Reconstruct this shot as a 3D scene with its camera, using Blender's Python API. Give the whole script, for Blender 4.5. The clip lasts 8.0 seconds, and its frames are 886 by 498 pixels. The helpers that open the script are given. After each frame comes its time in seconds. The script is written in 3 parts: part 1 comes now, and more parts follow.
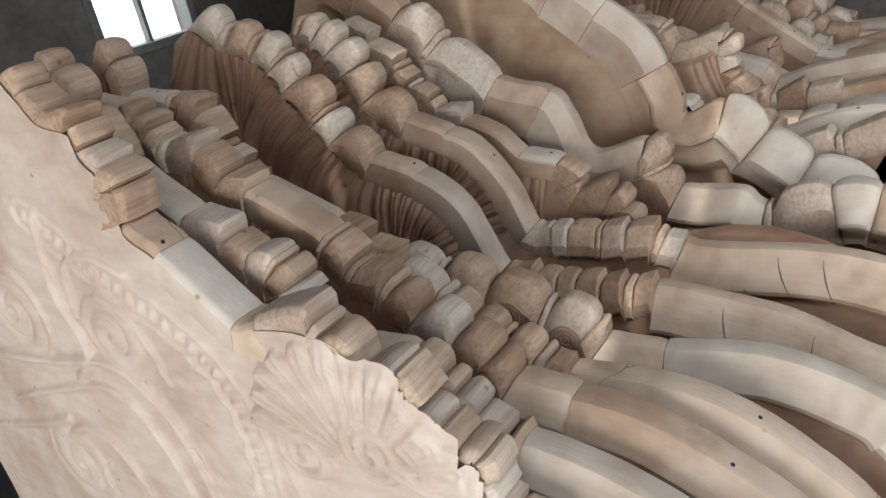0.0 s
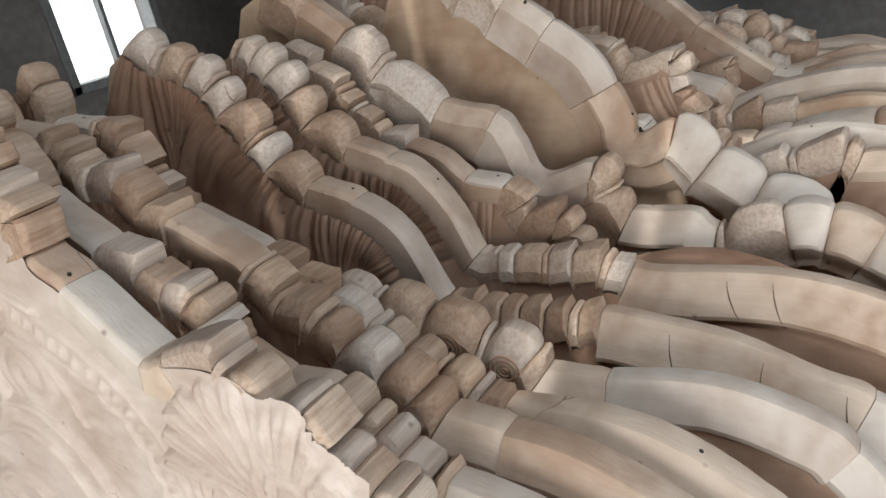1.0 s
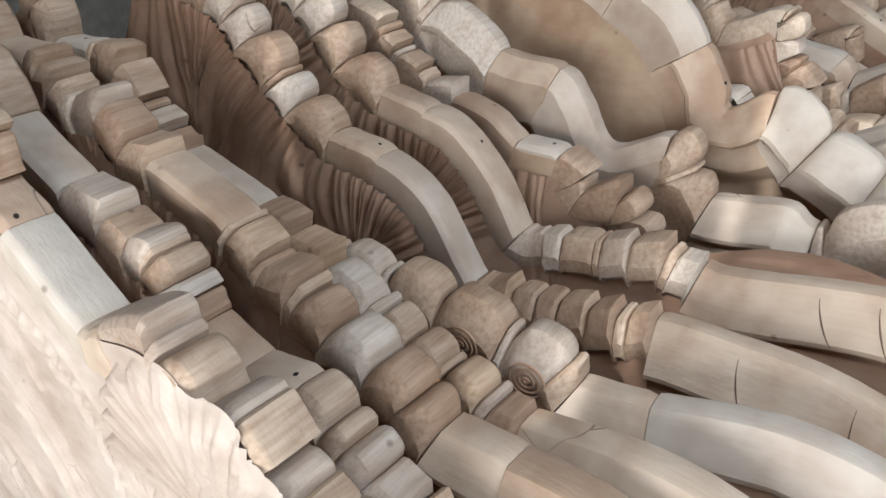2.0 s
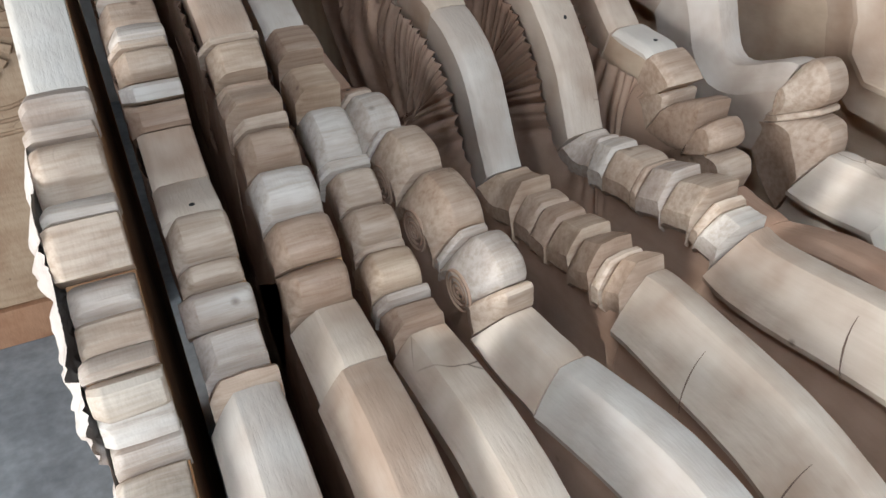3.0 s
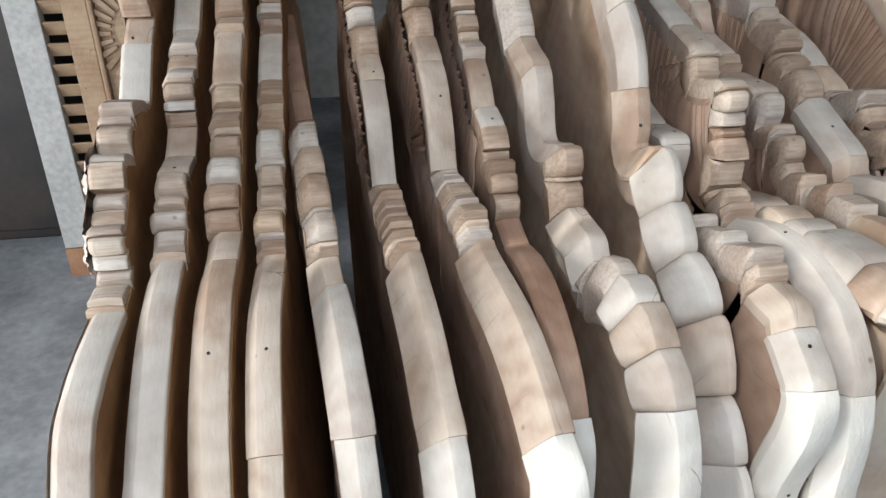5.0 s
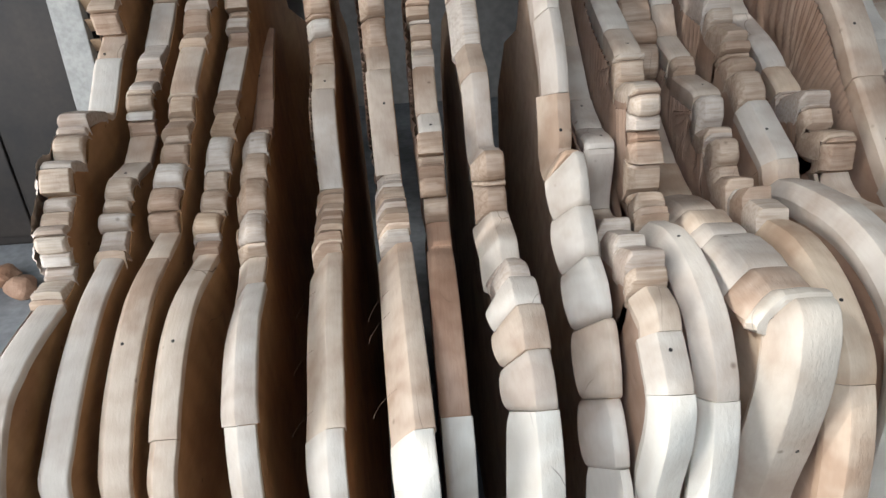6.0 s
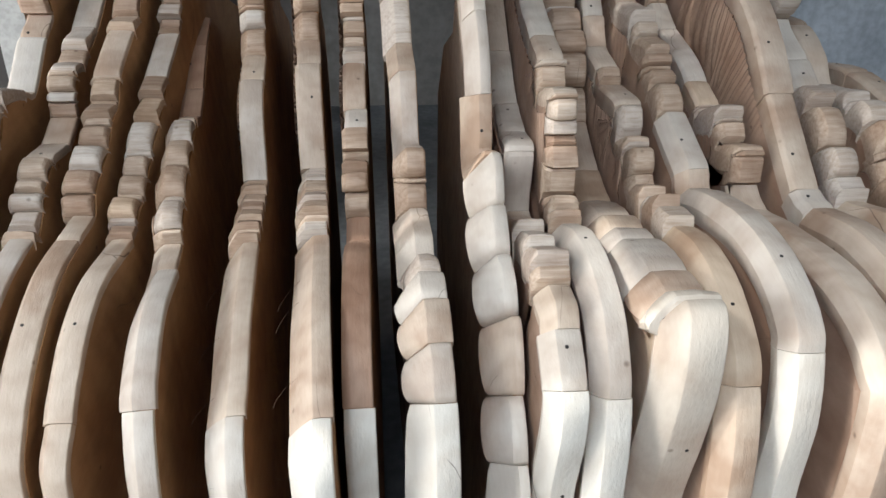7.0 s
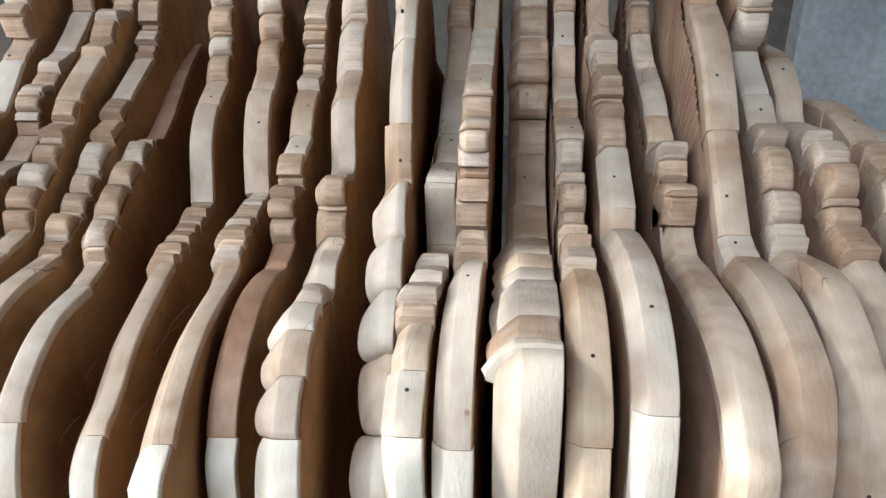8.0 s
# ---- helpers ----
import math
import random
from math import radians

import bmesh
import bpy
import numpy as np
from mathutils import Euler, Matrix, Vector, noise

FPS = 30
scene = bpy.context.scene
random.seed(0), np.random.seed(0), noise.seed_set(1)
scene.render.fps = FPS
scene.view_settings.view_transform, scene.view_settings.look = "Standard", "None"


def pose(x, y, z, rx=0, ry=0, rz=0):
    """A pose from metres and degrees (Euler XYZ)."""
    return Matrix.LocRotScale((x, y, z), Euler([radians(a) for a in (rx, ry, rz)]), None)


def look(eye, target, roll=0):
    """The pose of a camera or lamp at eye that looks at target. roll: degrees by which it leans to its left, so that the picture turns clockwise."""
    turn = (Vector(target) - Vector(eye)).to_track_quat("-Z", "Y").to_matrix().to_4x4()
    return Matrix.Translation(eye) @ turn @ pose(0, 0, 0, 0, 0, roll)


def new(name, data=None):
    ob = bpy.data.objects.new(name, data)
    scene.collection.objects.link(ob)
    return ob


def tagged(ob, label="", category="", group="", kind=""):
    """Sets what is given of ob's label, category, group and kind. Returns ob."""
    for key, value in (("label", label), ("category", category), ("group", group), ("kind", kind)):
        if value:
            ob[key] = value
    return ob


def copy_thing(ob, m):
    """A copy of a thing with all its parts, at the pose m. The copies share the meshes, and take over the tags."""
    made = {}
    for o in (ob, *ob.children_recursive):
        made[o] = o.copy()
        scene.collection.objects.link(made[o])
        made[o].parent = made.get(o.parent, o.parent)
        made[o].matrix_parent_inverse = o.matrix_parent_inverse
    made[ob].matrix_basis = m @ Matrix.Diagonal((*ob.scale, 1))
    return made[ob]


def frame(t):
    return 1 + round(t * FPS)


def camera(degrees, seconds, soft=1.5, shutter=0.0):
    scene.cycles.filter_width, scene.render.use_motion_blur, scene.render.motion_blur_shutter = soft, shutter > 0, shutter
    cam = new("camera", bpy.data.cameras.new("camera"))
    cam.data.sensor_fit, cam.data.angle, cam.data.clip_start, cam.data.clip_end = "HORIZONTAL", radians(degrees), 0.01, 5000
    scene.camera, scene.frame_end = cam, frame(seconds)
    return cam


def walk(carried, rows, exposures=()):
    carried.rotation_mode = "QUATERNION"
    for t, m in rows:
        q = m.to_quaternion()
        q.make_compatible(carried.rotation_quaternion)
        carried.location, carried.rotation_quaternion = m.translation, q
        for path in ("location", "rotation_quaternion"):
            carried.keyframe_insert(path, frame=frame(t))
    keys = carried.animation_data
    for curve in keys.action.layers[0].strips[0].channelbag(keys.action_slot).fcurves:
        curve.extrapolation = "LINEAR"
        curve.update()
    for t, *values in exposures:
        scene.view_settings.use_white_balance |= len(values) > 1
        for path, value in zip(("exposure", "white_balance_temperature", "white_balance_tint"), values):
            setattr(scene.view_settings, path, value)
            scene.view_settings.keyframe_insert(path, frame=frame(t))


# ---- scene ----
cam = camera(59.4, 8.0)
PATH = [
    (0, (-0.852, 0.681, 1.543), (0.557, 1.814, 0.688), -11.1),
    (0.5, (-0.817, 0.669, 1.527), (0.608, 1.804, 0.703), -12.0),
    (1, (-0.785, 0.651, 1.514), (0.67, 1.766, 0.715), -11.4),
    (2.5, (-0.504, 0.714, 1.419), (0.507, 2.16, 0.477), -5.3),
    (3, (-0.368, 0.597, 1.402), (0.282, 2.145, 0.314), -3.3),
    (3.5, (-0.301, 0.509, 1.428), (0.265, 2.09, 0.341), -5.3),
    (4, (-0.274, 0.385, 1.472), (0.283, 1.969, 0.385), -1.3),
    (4.5, (-0.205, 0.174, 1.582), (0.206, 1.825, 0.532), 0.8),
    (6, (0.183, -0.004, 1.606), (0.164, 1.728, 0.605), -3.9),
    (6.5, (0.225, -0.021, 1.603), (0.241, 1.71, 0.6), -2.0),
    (7, (0.241, -0.021, 1.591), (0.337, 1.717, 0.606), 0.3),
    (7.5, (0.402, 0.005, 1.584), (0.289, 1.768, 0.648), 0.1),
    (8, (0.533, 0.02, 1.575), (0.355, 1.789, 0.659), -1.1),
]
EXPO = [(0.0, -1.05, 6300, 10), (1.2, -0.92, 6200, 10), (2.3, -0.55, 5900, 7), (2.5, -0.55, 5700, 6), (3.0, -0.5, 5700, 6), (3.5, -0.38, 5750, 6), (4.7, -0.52, 5850, 7), (6.0, -0.5, 5950, 8), (7.0, -0.48, 6000, 8), (8.0, -0.27, 6150, 8)]
walk(cam, [(t, look(eye, target, roll)) for t, eye, target, roll in PATH], EXPO)

# ---- light ----
world = bpy.data.worlds.new("world")
scene.world = world
world.use_nodes = True
wn = world.node_tree.nodes
sky = wn.new("ShaderNodeTexSky")
sky.sky_type = "NISHITA"
sky.sun_disc = False
sky.sun_elevation, sky.sun_rotation = radians(50), radians(270)
world.node_tree.links.new(sky.outputs[0], wn["Background"].inputs[0])
wn["Background"].inputs[1].default_value = 0.12


def area(name, eye, target, sx, sy, watts, colour):
    d = bpy.data.lights.new(name, "AREA")
    d.shape, d.size, d.size_y, d.energy, d.color = "RECTANGLE", sx, sy, watts, colour
    o = new(name, d)
    o.matrix_world = look(eye, target)
    return o


# key and front fill added over invented roof hatches; daylight of the west opening
area("roof_light", (-2.35, 0.0, 4.4), (0.35, 0.85, 1.0), 0.5, 0.4, 150, (1.0, 0.965, 0.92))
area("front_roof_light", (-0.5, -2.05, 3.41), (-0.1, 0.6, 1.0), 1.8, 0.8, 190, (0.86, 0.93, 1.0))
area("opening_light", (-2.75, 0.4, 1.05), (0.0, 0.6, 1.0), 3.0, 1.7, 175, (1.0, 0.95, 0.9))

SUN_RISE = 50
sun_data = bpy.data.lights.new("sun", "SUN")
sun_data.energy, sun_data.angle, sun_data.color = 4.2, radians(0.5), (1.0, 0.97, 0.92)
sun = new("sun", sun_data)
sun.matrix_world = look((-math.cos(radians(SUN_RISE)), 0, math.sin(radians(SUN_RISE))), (0, 0, 0))


# ---- materials ----
def material(name):
    m = bpy.data.materials.new(name)
    m.use_nodes = True
    t = m.node_tree
    return m, t, t.nodes["Principled BSDF"]


def nd(t, kind, **sets):
    n = t.nodes.new("ShaderNode" + kind)
    for k, v in sets.items():
        n.inputs[k].default_value = v
    return n


def ramp(t, stops):
    n = t.nodes.new("ShaderNodeValToRGB")
    e = n.color_ramp.elements
    while len(e) < len(stops):
        e.new(0.5)
    for k, (p, c) in zip(e, stops):
        k.position, k.color = p, (*c, 1)
    return n


def mix(t, a, b, fac, mode="MIX"):
    n = t.nodes.new("ShaderNodeMix")
    n.data_type, n.blend_type = "RGBA", mode
    for sock, v in ((n.inputs[0], fac), (n.inputs[6], a), (n.inputs[7], b)):
        if isinstance(v, bpy.types.NodeSocket):
            t.links.new(v, sock)
        else:
            sock.default_value = v if not isinstance(v, tuple) else (*v, 1)
    return n.outputs[2]


def wood(name, light, dark, rough=0.62, grain=1.0, redness=0.5, stain=0.5, tint=True, axis="z", fibres=(320, 13, 48), streak=0.32):
    """Raw carved hardwood: growth rings, fine fibre, knots and stains, with a shift of tone from block to block."""
    m, t, p = material(name)
    L = t.links.new
    tc = nd(t, "TexCoord")
    info = nd(t, "ObjectInfo")
    shift = t.nodes.new("ShaderNodeVectorMath")
    shift.operation = "MULTIPLY_ADD"
    comb = t.nodes.new("ShaderNodeCombineXYZ")
    for i in range(3):
        L(info.outputs["Random"], comb.inputs[i])
    L(comb.outputs[0], shift.inputs[0])
    shift.inputs[1].default_value = (7.0, 13.0, 5.0)
    L(tc.outputs["Object"], shift.inputs[2])
    mp = nd(t, "Mapping")
    mp.inputs["Scale"].default_value = (2.6, 1.0, 1.0) if axis == "z" else (1.0, 1.0, 2.6)
    L(shift.outputs[0], mp.inputs["Vector"])
    warp = nd(t, "TexNoise", Scale=3.0, Detail=3.0)
    L(mp.outputs[0], warp.inputs["Vector"])
    bend = t.nodes.new("ShaderNodeVectorMath")
    bend.operation = "MULTIPLY_ADD"
    bend.inputs[1].default_value = (0.22, 0.22, 0.22)
    L(warp.outputs["Color"], bend.inputs[0])
    L(mp.outputs[0], bend.inputs[2])
    rings = nd(t, "TexWave", Scale=7.0 * grain, Distortion=5.0, Detail=4.0)
    rings.inputs["Detail Scale"].default_value = 1.2
    rings.wave_type = "RINGS"
    rings.rings_direction = "X"
    L(bend.outputs[0], rings.inputs["Vector"])
    fib_map = nd(t, "Mapping")
    fib_map.inputs["Scale"].default_value = fibres
    L(shift.outputs[0], fib_map.inputs["Vector"])
    fibre = nd(t, "TexNoise", Scale=1.0, Detail=4.0, Roughness=0.65)
    L(fib_map.outputs[0], fibre.inputs["Vector"])
    blot = nd(t, "TexNoise", Scale=7.0, Detail=4.0, Roughness=0.6)
    L(shift.outputs[0], blot.inputs["Vector"])
    base = ramp(t, [(0.0, dark), (0.45, tuple((a * 0.45 + b * 0.55) for a, b in zip(dark, light))), (1.0, light)])
    L(rings.outputs["Fac"], base.inputs[0])
    mask = ramp(t, [(0.35, (0.92, 0.92, 0.92)), (0.7, (0.62, 0.62, 0.62))])
    L(warp.outputs["Fac"], mask.inputs[0])
    c = mix(t, base.outputs[0], tuple(light), mask.outputs[0])
    fr = ramp(t, [(0.3, (0.64, 0.56, 0.49)), (0.6, (1, 1, 1))])
    L(fibre.outputs["Fac"], fr.inputs[0])
    c = mix(t, c, fr.outputs[0], streak, "MULTIPLY")
    br = ramp(t, [(0.36, (0.50, 0.35, 0.26)), (0.57, (1.0, 1.0, 1.0))])
    L(blot.outputs["Fac"], br.inputs[0])
    c = mix(t, c, br.outputs[0], stain, "MULTIPLY")
    if tint:
        tone = ramp(t, [(0.0, (0.62, 0.50, 0.44)), (0.2, (1.0, 0.98, 0.95)), (0.4, (0.84, 0.72, 0.65)),
                        (0.6, (1.05, 1.05, 1.05)), (0.8, (0.80, 0.74, 0.71)), (1.0, (1.0, 0.87, 0.70))])
        L(info.outputs["Random"], tone.inputs[0])
        c = mix(t, c, tone.outputs[0], redness, "MULTIPLY")
    # small knots and worm holes
    vor = nd(t, "TexVoronoi", Scale=16.0)
    L(shift.outputs[0], vor.inputs["Vector"])
    kr = ramp(t, [(0.03, (0.16, 0.09, 0.05)), (0.075, (1, 1, 1))])
    L(vor.outputs["Distance"], kr.inputs[0])
    c = mix(t, c, kr.outputs[0], 0.55, "MULTIPLY")
    # paler worn ridges
    geo = nd(t, "NewGeometry")
    pr = ramp(t, [(0.50, (1, 1, 1)), (0.56, (1.12, 1.12, 1.10))])
    L(geo.outputs["Pointiness"], pr.inputs[0])
    c = mix(t, c, pr.outputs[0], 0.5, "MULTIPLY")
    # drying cracks, in patches
    edge = nd(t, "TexVoronoi", Scale=4.2)
    edge.feature = "DISTANCE_TO_EDGE"
    L(bend.outputs[0], edge.inputs["Vector"])
    er = ramp(t, [(0.0, (1, 1, 1)), (0.005, (0, 0, 0))])
    L(edge.outputs["Distance"], er.inputs[0])
    em = ramp(t, [(0.63, (0, 0, 0)), (0.67, (1, 1, 1))])
    L(warp.outputs["Fac"], em.inputs[0])
    crack = mix(t, er.outputs[0], em.outputs[0], 1.0, "MULTIPLY")
    c = mix(t, c, (0.10, 0.06, 0.04), crack)
    L(c, p.inputs["Base Color"])
    rr = nd(t, "MapRange")
    rr.inputs["To Min"].default_value, rr.inputs["To Max"].default_value = rough - 0.12, rough + 0.14
    L(blot.outputs["Fac"], rr.inputs["Value"])
    L(rr.outputs[0], p.inputs["Roughness"])
    p.inputs["Specular IOR Level"].default_value = 0.35
    tool_map = nd(t, "Mapping")
    tool_map.inputs["Scale"].default_value = (190, 60, 110)
    L(shift.outputs[0], tool_map.inputs["Vector"])
    tool = nd(t, "TexNoise", Scale=1.0, Detail=2.0)
    L(tool_map.outputs[0], tool.inputs["Vector"])
    b1 = nd(t, "Bump", Strength=0.4, Distance=0.002)
    L(tool.outputs["Fac"], b1.inputs["Height"])
    b2 = nd(t, "Bump", Strength=0.45, Distance=0.001)
    L(fibre.outputs["Fac"], b2.inputs["Height"])
    L(b1.outputs[0], b2.inputs["Normal"])
    L(b2.outputs[0], p.inputs["Normal"])
    return m


def plain(name, a, b, scale, rough=0.8, bump=0.3, metal=0.0, detail=6.0):
    m, t, p = material(name)
    L = t.links.new
    tc = nd(t, "TexCoord")
    n1 = nd(t, "TexNoise", Scale=scale, Detail=detail, Roughness=0.62)
    n2 = nd(t, "TexNoise", Scale=scale * 14, Detail=4.0)
    for n in (n1, n2):
        L(tc.outputs["Object"], n.inputs["Vector"])
    r = ramp(t, [(0.36, a), (0.64, b)])
    L(n1.outputs["Fac"], r.inputs[0])
    r2 = ramp(t, [(0.35, (0.75, 0.75, 0.75)), (0.65, (1.05, 1.05, 1.05))])
    L(n2.outputs["Fac"], r2.inputs[0])
    L(mix(t, r.outputs[0], r2.outputs[0], 0.7, "MULTIPLY"), p.inputs["Base Color"])
    p.inputs["Roughness"].default_value, p.inputs["Metallic"].default_value = rough, metal
    bp = nd(t, "Bump", Strength=bump, Distance=0.004)
    L(n2.outputs["Fac"], bp.inputs["Height"])
    L(bp.outputs[0], p.inputs["Normal"])
    return m


RAW = wood("raw_wood", (0.585, 0.485, 0.385), (0.36, 0.25, 0.17), stain=0.6, streak=0.16)
PALE = wood("pale_wood", (0.605, 0.545, 0.47), (0.44, 0.365, 0.29), redness=0.35, stain=0.5, streak=0.12)
BRIGHT = wood("fresh_pale_wood", (0.66, 0.61, 0.53), (0.53, 0.45, 0.36), redness=0.1, stain=0.15, streak=0.10)
RAW_ACROSS = wood("raw_wood_across", (0.53, 0.415, 0.315), (0.30, 0.195, 0.13), stain=0.4, fibres=(12, 170, 170), streak=0.85)
PALE_ACROSS = wood("pale_wood_across", (0.60, 0.53, 0.455), (0.40, 0.31, 0.24), redness=0.45, stain=0.35, fibres=(12, 170, 170), streak=0.75)
# carved show side, its wood darkened to deepen the shade between boards
FACE = wood("gap_darkened_face_wood", (0.44, 0.305, 0.22), (0.26, 0.155, 0.10), redness=0.3, stain=0.5)
TAN = wood("tan_face_wood", (0.60, 0.475, 0.345), (0.40, 0.26, 0.155), redness=0.2, stain=0.5)
FRONT = wood("pale_carved_face_wood", (0.60, 0.52, 0.45), (0.45, 0.36, 0.295), redness=0.0, stain=0.35, tint=False)
BACK = wood("sawn_back_wood", (0.47, 0.265, 0.12), (0.30, 0.15, 0.06), redness=0.35, stain=0.5, rough=0.7)
REDW = wood("reddish_wood", (0.42, 0.275, 0.19), (0.27, 0.155, 0.10), redness=0.3)
# dark brown that paints the shade inside incised cuts
CUT_SHADE = plain("cut_shade", (0.13, 0.08, 0.055), (0.20, 0.13, 0.09), 40.0, 0.9, 0.1)
# near-black, so that the background's deep shade is in the colour
DEEP_SHADE = plain("deep_shade_black", (0.012, 0.010, 0.009), (0.035, 0.026, 0.02), 3.0, 0.6, 0.15)
SHEET = plain("pale_grey_plaster", (0.42, 0.45, 0.48), (0.60, 0.63, 0.66), 3.0, 0.9)
BROWN = wood("brown_wood", (0.33, 0.19, 0.11), (0.20, 0.10, 0.055), redness=0.3)
DOORW = wood("door_wood", (0.36, 0.265, 0.175), (0.22, 0.145, 0.085), redness=0.2, axis="x")
CONCRETE = plain("concrete", (0.16, 0.165, 0.17), (0.34, 0.35, 0.355), 2.2, 0.85)
PLASTER = plain("dusty_plaster", (0.20, 0.18, 0.16), (0.34, 0.31, 0.28), 1.4, 0.9)
ROOF = plain("dark_roof", (0.05, 0.045, 0.04), (0.10, 0.09, 0.08), 2.0, 0.9)
PAINT = plain("grey_paint", (0.30, 0.30, 0.28), (0.42, 0.41, 0.385), 4.0, 0.6, 0.1)
NAIL = plain("nail_iron", (0.03, 0.027, 0.025), (0.07, 0.06, 0.055), 60.0, 0.6, 0.1, 0.6)


# ---- helpers for meshes ----
def mesh_from(name, verts, faces, mat, smooth=False):
    me = bpy.data.meshes.new(name)
    me.from_pydata([tuple(v) for v in verts], [], faces)
    me.materials.append(mat)
    if smooth:
        me.polygons.foreach_set("use_smooth", [True] * len(me.polygons))
    me.update()
    return me


def child(name, me, parent, label=""):
    o = new(name, me)
    o.parent = parent
    return tagged(o, label)


def part(name, bm, mat, parent=None, label=""):
    me = bpy.data.meshes.new(name)
    bmesh.ops.recalc_face_normals(bm, faces=bm.faces)
    bm.to_mesh(me)
    bm.free()
    me.materials.append(mat)
    o = new(name, me)
    if parent is not None:
        o.parent = parent
    return tagged(o, label)


def box(bm, lo, hi, bevel=0.0, yaw=0.0, skin=0.085, tail=0):
    r = bmesh.ops.create_cube(bm, size=1.0)
    vs = r["verts"]
    for v in vs:
        for i in range(3):
            v.co[i] = lo[i] + (v.co[i] + 0.5) * (hi[i] - lo[i])
    if bevel:
        es = list({e for v in vs for e in v.link_edges})
        bmesh.ops.bevel(bm, geom=es, offset=bevel, segments=2, affect="EDGES", profile=0.6)
    return bm


def rod(bm, a, b, r, n=8):
    a, b = Vector(a), Vector(b)
    q = (b - a).to_track_quat("Z", "Y").to_matrix().to_4x4()
    bmesh.ops.create_cone(bm, cap_ends=True, segments=n, radius1=r, radius2=r, depth=(b - a).length,
                          matrix=Matrix.Translation((a + b) / 2) @ q)
    return bm


# ---- the room ----
def room():
    bm = box(bmesh.new(), (-6, -6, -0.12), (6, 6, 0))
    tagged(part("floor", bm, CONCRETE), "worn grey concrete workshop floor with pale patches", "floor", kind="structure")

    # far wall with a window opening
    wx0, wx1, wz0, wz1, y0, y1 = 1.50, 2.17, 0.95, 2.2, 4.6, 4.78
    bm = bmesh.new()
    box(bm, (-5, y0, 0), (wx0, y1, 3.4))
    box(bm, (wx1, y0, 0), (5, y1, 3.4))
    box(bm, (wx0, y0, 0), (wx1, y1, wz0))
    box(bm, (wx0, y0, wz1), (wx1, y1, 3.4))
    tagged(part("wall_north", bm, PLASTER), "dusty brownish grey plastered workshop wall", "wall", kind="structure")
    win = tagged(new("window_1"), "bright window with a thin mullion and grey frame", "window", kind="structure")
    bm = bmesh.new()
    for lo, hi in (((wx0, y0 - 0.02, wz0), (wx0 + 0.05, y0 + 0.08, wz1)), ((wx1 - 0.05, y0 - 0.02, wz0), (wx1, y0 + 0.08, wz1)),
                   ((wx0, y0 - 0.02, wz0), (wx1, y0 + 0.08, wz0 + 0.05)), ((wx0, y0 - 0.02, wz1 - 0.05), (wx1, y0 + 0.08, wz1))):
        box(bm, lo, hi, 0.006)
    part("window_frame", bm, PAINT, win)
    part("mullion", box(bmesh.new(), ((wx0 + wx1) / 2 - 0.012, y0, wz0), ((wx0 + wx1) / 2 + 0.012, y0 + 0.05, wz1), 0.003), PAINT, win)
    m, t, p = material("bright_sky")
    p.inputs["Emission Color"].default_value = (0.95, 0.98, 1.0, 1)
    p.inputs["Emission Strength"].default_value = 6.0
    bm = box(bmesh.new(), (wx0 - 0.6, y1 + 0.5, 0.6), (wx1 + 0.6, y1 + 0.52, 2.9))
    tagged(part("backdrop", bm, m), "white overcast sky outside the window", "sky", kind="structure")

    bm = box(bmesh.new(), (1.42, 2.62, 0), (4.4, 2.72, 3.4))
    tagged(part("wall_partition", bm, SHEET), "pale bluish grey plastered partition wall", "wall", kind="structure")

    # side wall with the wide opening, yard side, right wall
    bm = bmesh.new()
    box(bm, (-2.9, -4.2, 0), (-2.8, -1.3, 3.4))
    box(bm, (-2.9, 2.3, 0), (-2.8, 4.6, 3.4))
    box(bm, (-2.9, -1.3, 1.95), (-2.8, 2.3, 3.4))
    tagged(part("wall_west", bm, PLASTER), "dusty plastered wall with a wide opening", "wall", kind="structure")
    bm = bmesh.new()
    box(bm, (-2.9, -4.4, 0), (4.6, -4.2, 3.4))
    tagged(part("wall_south", bm, PLASTER), "dusty brownish plastered workshop wall", "wall", kind="structure")
    bm = box(bmesh.new(), (4.4, -4.2, 0), (4.6, 4.6, 3.4))
    tagged(part("wall_east", bm, PLASTER), "dusty plastered workshop wall", "wall", kind="structure")
    # the unseen roof; hatches and slits placed to aim lamp light, sun patches and streaks
    holes = [(-1.5, 0.5, -2.6, -1.5), (-1.64, -0.95, -0.6, 0.30), (-1.97, -1.64, -0.6, 0.22), (-1.97, -1.20, 0.53, 0.655), (-1.475, -1.415, 0.66, 1.01), (-2.22, -1.30, 1.035, 1.055), (-2.0, -0.95, 1.487, 1.5)]
    cuts_x = sorted({-4.4, 4.8, *(h[0] for h in holes), *(h[1] for h in holes)})
    bm = bmesh.new()
    for xa, xb in zip(cuts_x[:-1], cuts_x[1:]):
        ya = -4.6
        for h in sorted(holes, key=lambda q: q[2]):
            if h[0] <= (xa + xb) / 2 <= h[1]:
                if h[2] > ya + 1e-6:
                    box(bm, (xa, ya, 3.4), (xb, h[2], 3.42))
                ya = h[3]
        box(bm, (xa, ya, 3.4), (xb, 5.0, 3.42))
    tagged(part("ceiling", bm, ROOF), "dark workshop roof out of view, with openings placed to shape the light", "ceiling", kind="structure")


room()


# ---- headboards: one board on edge, built of glued and carved blocks ----
LIFT = {"t": 0.006, "b": 0.0, "s": 0.017, "r": 0.017, "f": 0.009, "g": 0.019}


